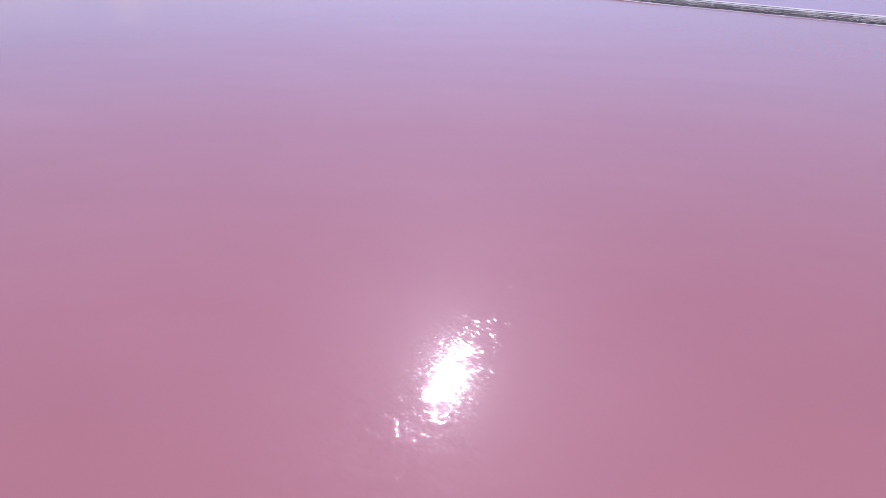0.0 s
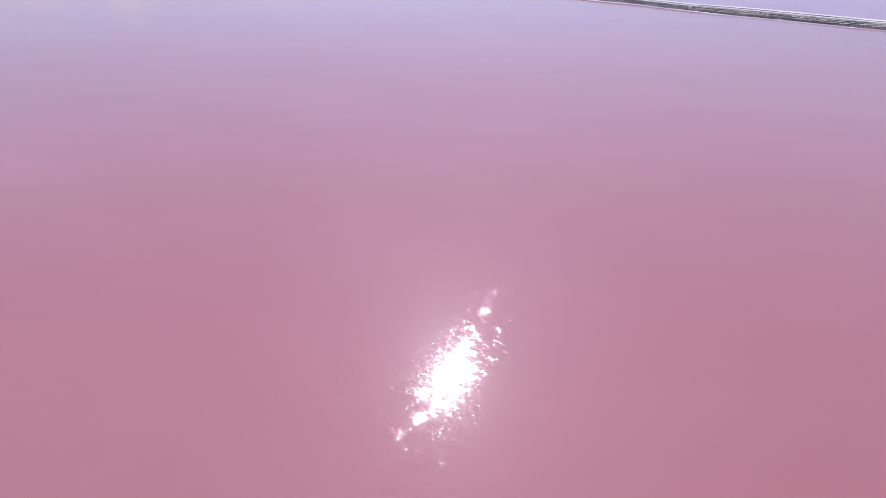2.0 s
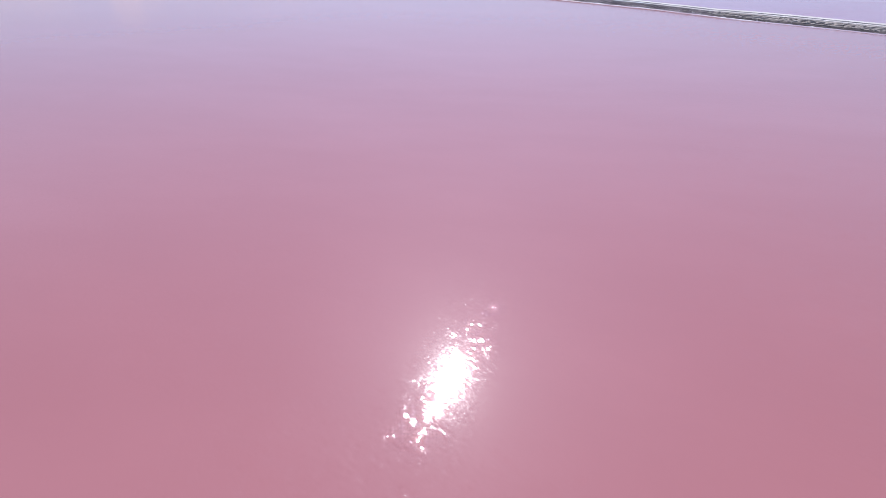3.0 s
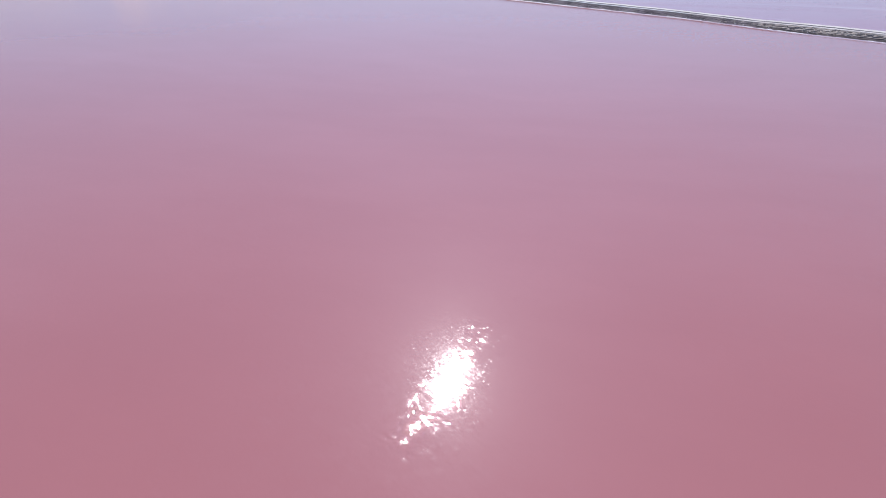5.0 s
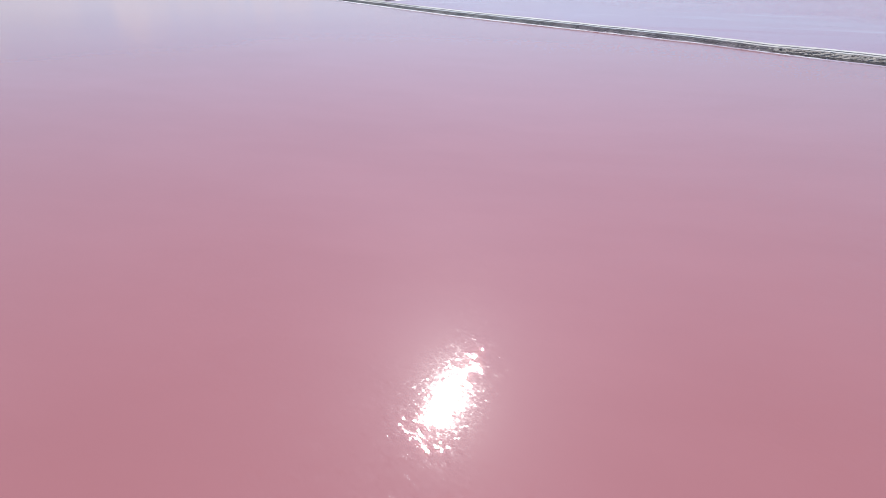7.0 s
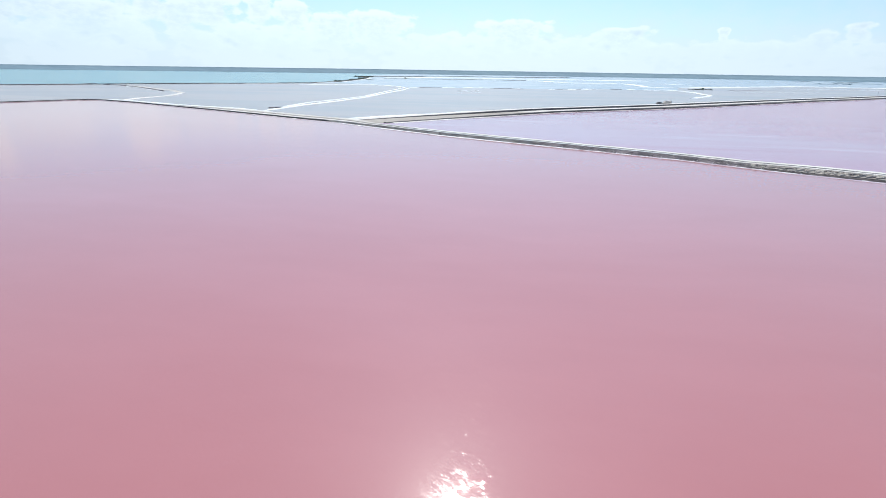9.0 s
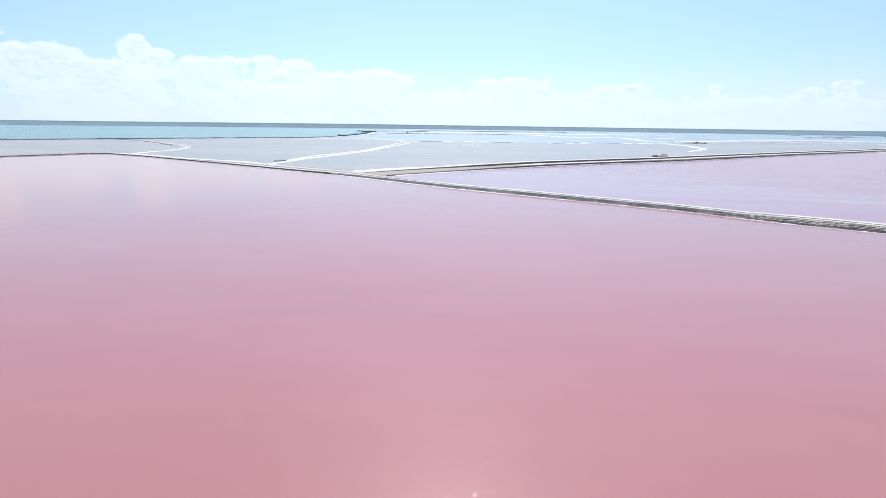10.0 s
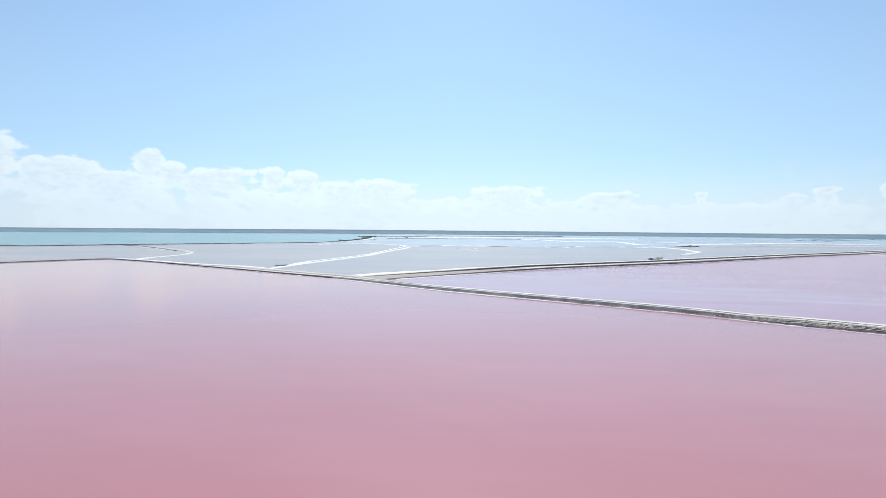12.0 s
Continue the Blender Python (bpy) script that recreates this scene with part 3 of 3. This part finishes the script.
ribbon_dike([(-62, 975), (18, 1046), (86, 1019), (163, 1003), (242, 1007), (304, 1068), (347, 1053), (399, 1068), (452, 1027)], 12, 0.55, M_SALT,
            "broken low white salt bar across the grey pond", step=5.0, seed=7, wob=0.8, gaps=True)
for k, (a, b) in enumerate([((-55, 985), (5, 1036)), ((96, 1012), (150, 1000)), ((205, 1002), (300, 1060)), ((330, 1056), (352, 1050))]):
    ribbon_dike([a, ((a[0] + b[0]) / 2, (a[1] + b[1]) / 2 + 2), b], 4, 0.45, M_ROCK, "short dark mud bar beside a salt bar", name="mud_bar", seed=30 + k)
ribbon_dike([(439, 1079), (452, 1027), (441, 930), (414, 834), (407, 805), (385, 770), (359, 741), (322, 690)], 7.5, 0.6, M_SALT, "white salt spit hooking back into the grey pond", seed=8)
ribbon_dike([(-298, 486), (-304, 527), (-303, 550), (-302, 580), (-306, 604), (-322, 654)], 6, 0.4, M_ROAD, "pale salt bar curving off the dike", seed=9)
ribbon_dike([(-574, 900), (-513, 860), (-478, 824), (-441, 784), (-400, 735), (-362, 689)], 4, 0.8, M_ROCK, "low dark spit with a white salt margin", rim=M_SALT, rim_off=5.0, seed=10)
ribbon_dike([(-320, 650), (-368, 720), (-417, 771), (-458, 814), (-520, 875)], 9, 0.35, M_ROAD, "faint pale salt bar in the grey pond", seed=11)
ribbon_dike([(-250, 1950), (-98, 1998), (151, 2065), (339, 1955), (406, 1615), (487, 1649), (555, 1633), (533, 1470), (490, 1274), (546, 1240)], 17, 0.8, M_SALT,
            "far white salt bar edging the blue flats", step=14, seed=12, wob=0.2)
ribbon_dike([(546, 1240), (800, 1420), (1080, 1630), (1190, 1561), (1310, 1503), (1700, 1400), (2200, 1300)], 50, 0.7, M_SALT, "broad pale salt bar at the edge of the lagoon", step=20, seed=13)
ribbon_dike([(-260, 2350), (120, 2480), (520, 2400), (900, 2350)], 70, 1.2, M_SALT, "thin white salt bar far out on the flats", step=20, seed=14)
ribbon_dike([(-160, 3010), (-115, 3030), (54, 3110), (326, 3070), (584, 3170), (760, 3300)], 20, 2.0, M_DARK, "dark mud bank far out on the flats", step=20, seed=16, name="mud_bar")
ribbon_dike([(-378, 2495), (-300, 2610), (-180, 2660), (-90, 2690)], 12, 2.0, M_DARK, "dark broken bank beyond the lagoon dike", step=14, seed=17, name="mud_bar")
ribbon_dike([(-215, 1935), (-98, 1975), (40, 2010), (150, 2040), (300, 1960)], 7, 1.0, M_BANK, "thin dark mud bar along a white salt bar", step=14, seed=19, name="mud_bar")
ribbon_dike([(585, 1090), (640, 1120), (760, 1200)], 4, 0.35, M_ROCK, "thin dark bar beside a scrub islet", seed=18, name="mud_bar")
ribbon_dike([(684, 1690), (718, 1660), (740, 1590)], 9, 0.4, M_SALT, "short thin white salt bar on the flats", seed=31)
ribbon_dike([(-213, 1168), (-181, 1200), (-120, 1090), (-81, 1025)], 3, 0.3, M_ROAD, "faint pale salt bar in the grey pond", seed=32)
ribbon_dike([(594, 3259), (660, 3215), (738, 3177)], 14, 1.6, M_DARK, "dark mud bank far out on the flats", step=14, seed=33, name="mud_bar")
ribbon_dike([(1868, 2554), (1905, 2495), (2010, 2450)], 16, 1.5, M_HAZE_TINT, "haze-tinted mud bank far out on the flats", step=14, seed=34, name="mud_bar")
ribbon_dike([(850, 1330), (980, 1300), (1130, 1262), (1300, 1240)], 5, 0.3, M_SALT, "thin pale salt line in the shallow grey pond", seed=35)
ribbon_dike([(560, 980), (640, 1005), (740, 1050)], 3, 0.25, M_ROAD, "faint pale salt line in the shallow grey pond", seed=36)
ribbon_dike([(662, 798), (655, 750), (690, 700), (760, 640), (900, 420), (1000, 250)], 6, 0.9, M_EARTH, "narrow earth dike closing the lilac pond", rim=M_SALT, rim_off=2.5, seed=15)


# ---- rocks on the front bank ----
def build_rocks():
    """Boulders, and spoil ridges pushed up the bank at a slant."""
    rng = random.Random(4)
    pale = [lump("rock", s, M_RUBBLE, 0.8, 0.5, 2) for s in range(6)]
    dark = [lump("rock", 10 + s, M_ROCK, 0.8, 0.5, 2) for s in range(5)]
    n = sides(front_line)
    heaps = [i for i, p in enumerate(front_line) if 97 < p.x < 230]
    wall = [i for i, p in enumerate(front_line) if -45 < p.x <= 106]
    for k in range(298):
        heap = k % 2 == 0
        i = rng.choice(heaps if heap else wall)
        p = front_line[i]
        w = dike_bank_width(p)
        u = rng.uniform(0.3 if heap else 0.1, 0.95)
        face = math.atan2(n[i].y, n[i].x)
        if k % 3:
            long = rng.uniform(1.6, 3.4) if heap else rng.uniform(0.8, 2.0)
            size = (long, long * rng.uniform(0.25, 0.4), rng.uniform(0.35, 0.7) if heap else rng.uniform(0.2, 0.4))
            turn = face + (rng.uniform(0.15, 0.6) if heap else rng.uniform(0.25, 0.9))
        else:
            d = rng.uniform(0.4, 1.0) if heap else rng.uniform(0.3, 0.7)
            size, turn = (d, d * rng.uniform(0.6, 1.0), d * rng.uniform(0.4, 0.7)), rng.uniform(0, 6.3)
        q = p - n[i] * (u * w)
        m = Matrix.LocRotScale((q.x, q.y, u ** 0.85 * top_a(p) * 0.92), Euler((0, 0, turn)), size)
        part("rock", rng.choice(pale if rng.random() < (0.9 if heap else 0.15) else dark), front_dike, at=m)


def build_rubble():
    """Loose small stones over the bank, too many to count."""
    rng = random.Random(9)
    ball = bmesh.new()
    bmesh.ops.create_icosphere(ball, subdivisions=1, radius=0.5)
    bv, bf = [v.co.copy() for v in ball.verts], [[v.index for v in f.verts] for f in ball.faces]
    ball.free()
    n = sides(front_line)
    where = [i for i, p in enumerate(front_line) if -60 < p.x < 240]
    for mat, count, size, label in ((M_RUBBLE, 1600, (0.15, 0.55), "pale loose rubble"), (M_ROCK, 1800, (0.15, 0.55), "dark loose stones"), (M_SALT, 350, (0.2, 0.5), "salt-crusted stones")):
        verts, faces = [], []
        for k in range(count):
            i = rng.choice(where)
            p = front_line[i]
            heap = ease(p.x, 90, 120)
            if rng.random() > {M_RUBBLE: 0.1 + 0.9 * heap, M_ROCK: 1.0 - 0.85 * heap, M_SALT: 1.0 - heap}.get(mat, 1.0):
                continue
            u = rng.uniform(0.0, 0.25) if mat is M_SALT else rng.uniform(0.15, 0.98)
            q = p - n[i] * (u * dike_bank_width(p))
            c = Vector((q.x, q.y, u ** 0.85 * top_a(p) + 0.05))
            s = rng.uniform(*size) * (0.7 + 0.5 * heap)
            turn = Matrix.Rotation(rng.uniform(0, 6.3), 3, "Z")
            flat = Vector((s * rng.uniform(1.0, 1.9), s * rng.uniform(0.6, 1.0), s * rng.uniform(0.5, 0.9)))
            o = len(verts)
            verts += [c + turn @ Vector((v.x * flat.x, v.y * flat.y, v.z * flat.z)) * rng.uniform(0.75, 1.2) for v in bv]
            faces += [[o + j for j in f] for f in bf]
        tagged(part("rubble", mesh_of("rubble", verts, faces, mat), front_dike, label), label, kind="stuff")


build_rocks()
build_rubble()


# ---- far things ----
def build_shore():
    """The wooded land beyond the lagoon: a ragged front and a canopy that runs back to the horizon."""
    verts, faces = [], []
    cols = [math.radians(a / 4) for a in range(-330, 331)]
    prof = [(4590, -0.3), (4612, 5), (4640, 10), (4690, 17), (4745, 27), (4780, 37.0), (4800, 0)]
    for a in cols:
        r0 = 25 * n1(math.sin(a) * 30, math.cos(a) * 30, 1.0)
        east, west = ease(a, -0.3, 0.7), ease(-a, 0.1, 0.72)
        for k, (r, z) in enumerate(prof):
            j = 2.0 * n1(a * 90, k * 3.1, 7) if 0 < k < 5 else 0.5 * n1(a * 160, k, 5) if k == 5 else 0
            far = r + r0 * (k < 4) + 120 * east
            verts.append((far * math.sin(a), far * math.cos(a), (z + j) * (1 - 0.12 * east * (k > 2) - 0.17 * west)))
    n = len(prof)
    for i in range(len(cols) - 1):
        for j in range(n - 1):
            b = i * n + j
            faces.append((b, b + n, b + n + 1, b + 1))
    tagged(new("far_shore", mesh_of("far_shore", verts, faces, M_FOREST)), "haze-tinted blue-green wooded shore along the horizon", "shore", kind="structure")


build_shore()


def scrub(x, y, length, height, turn, seed, label="dark low mangrove scrub on a mud islet", mat=None, taper=False):
    """A mud bar with a ragged row of bushes, each of many small clumps."""
    rng = random.Random(seed)
    d = thing("scrub_islet", label, "scrub", (x, y, -0.15), "scrub islets")
    d.rotation_euler = (0, 0, radians(turn))
    verts, faces = [], []
    base = lump("mud_bar", seed, M_BANK if mat is None else mat, 0.12, 0.3, 2)
    part("mud_bar", base, d, at=Matrix.LocRotScale((0, 0, 0), None, (length, length * 0.3, height * 1.2)))
    ball = bmesh.new()
    bmesh.ops.create_icosphere(ball, subdivisions=1, radius=0.5)
    bv, bf = [v.co.copy() for v in ball.verts], [[v.index for v in f.verts] for f in ball.faces]
    ball.free()
    for k in range(int(40 + length * 0.9)):
        u = rng.uniform(-0.5, 0.5)
        s = height * rng.uniform(0.2, 0.5)
        h = height * (0.35 + 0.65 * abs(n1(u * 7, seed * 3.1, 0)) * 1.6)
        if taper:  # highest in the middle, running out low at both ends
            h *= 0.2 + 0.9 * max(0.0, 1 - abs(2 * u - 0.15) ** 1.3)
            s *= 0.45 + 0.55 * min(1, h / height)
        c = Vector((u * length, rng.uniform(-0.1, 0.1) * length, rng.uniform(0.1, 1.0) * h * 0.8))
        o = len(verts)
        verts += [c + Vector((v.x * s * 1.6, v.y * s * 1.6, v.z * s)) * rng.uniform(0.7, 1.2) for v in bv]
        faces += [[o + i for i in f] for f in bf]
    tagged(part("foliage", mesh_of("foliage", verts, faces, mat or M_SCRUB), d), kind="stuff")


scrub(-385, 2440, 48, 6, 5, 1, "dark clump of trees at the end of the lagoon dike")
scrub(-330, 2330, 44, 6, 0, 2, "dark clump of trees at the end of the lagoon dike")
scrub(-335, 2180, 30, 6, 10, 3)
scrub(-272, 1375, 24, 5, 60, 4, "dark scrub on the lagoon dike")
scrub(-275, 1600, 40, 5, 85, 5, "dark scrub on the lagoon dike")
scrub(-277, 1790, 50, 6, 85, 6, "dark scrub on the lagoon dike")
scrub(545, 1128, 52, 5.0, 0, 7, "dark rocky scrub islet off the salt spit", taper=True)
scrub(-237, 1713, 24, 2.5, 0, 9, "dark clump of trees at the end of the lagoon dike")
scrub(-150, 2100, 10, 5, 0, 8)
for k, (x, y, l) in enumerate([(-115, 3020, 60), (54, 3100, 50), (160, 3080, 40), (326, 3060, 90), (450, 3100, 30), (584, 3160, 70), (755, 3290, 60),
                               (1544, 2202, 60), (1620, 2230, 50), (1640, 2170, 40), (2050, 3050, 120), (2180, 2980, 90), (2330, 3060, 140), (2500, 2950, 90)]):
    scrub(x, y, l, 5, 0, 20 + k, "haze-tinted low mangrove scrub on a mud islet", M_HAZE_TINT, True)


def heap(x, y, w, h, seed, mat, label, name="earth_heap"):
    me = lump(name, seed, mat, 1.0, 0.25, 3)
    ob = new(name, me)
    ob.matrix_basis = Matrix.LocRotScale((x, y, h * 0.2), Euler((0, 0, seed)), (w, w * 0.75, h * 1.7))
    tagged(ob, label, "heap", "heaps")


heap(246, 577, 13, 2.6, 1, M_EARTH, "rounded pale heap beside the far dike road")
heap(234, 570, 7, 1.5, 2, M_SIDEBANK, "low dark heap beside the far dike road")
heap(-133, 426, 6.5, 0.7, 3, M_ROCK, "low dark heap at the root of the salt ridge")
heap(-138, 424, 4.5, 0.5, 4, M_ROCK, "low dark heap at the root of the salt ridge")


for k in range(9):
    x, y = 24 + 34 * ((k * 0.37) % 1), 780 + 120 * ((k * 0.61) % 1)
    ob = new("salt_lump", lump("salt_lump", 60 + k, M_SALT, 0.5, 0.4, 2))
    ob.matrix_basis = Matrix.LocRotScale((x, y, -0.02), Euler((0, 0, k)), (6.0 + 4 * ((k * 0.7) % 1.0), 4.0, 1.4))
    tagged(ob, "small white salt lump standing in the shallow grey pond", "salt lump", "salt lumps")


def utility_pole(x, y, z, h):
    p = thing("utility_pole", "thin weathered wooden utility pole beside a dike", "pole", (x, y, z), "utility poles")
    bm = bmesh.new()
    bmesh.ops.create_cone(bm, segments=8, radius1=0.15, radius2=0.1, depth=h, cap_ends=True)
    bmesh.ops.translate(bm, verts=bm.verts[:], vec=(0, 0, h / 2))
    me = bpy.data.meshes.new("pole")
    bm.to_mesh(me)
    bm.free()
    me.materials.append(M_POLE)
    part("pole", me, p)
    bm = bmesh.new()
    bmesh.ops.create_cube(bm, size=1)
    bmesh.ops.scale(bm, verts=bm.verts[:], vec=(1.8, 0.14, 0.16))
    bmesh.ops.bevel(bm, geom=bm.edges[:], offset=0.02, segments=1)
    bmesh.ops.translate(bm, verts=bm.verts[:], vec=(0, -0.2, h - 0.7))
    me = bpy.data.meshes.new("crossarm")
    bm.to_mesh(me)
    bm.free()
    me.materials.append(M_POLE)
    part("crossarm", me, p)


for x, y, z, h in [(712, 870, 0.5, 7.5), (763, 915, 0.5, 7.5), (802, 940, 0.5, 5.5), (-651, 876, 1.0, 9), (-560, 948, 0.6, 8)]:
    utility_pole(x, y, z, h)
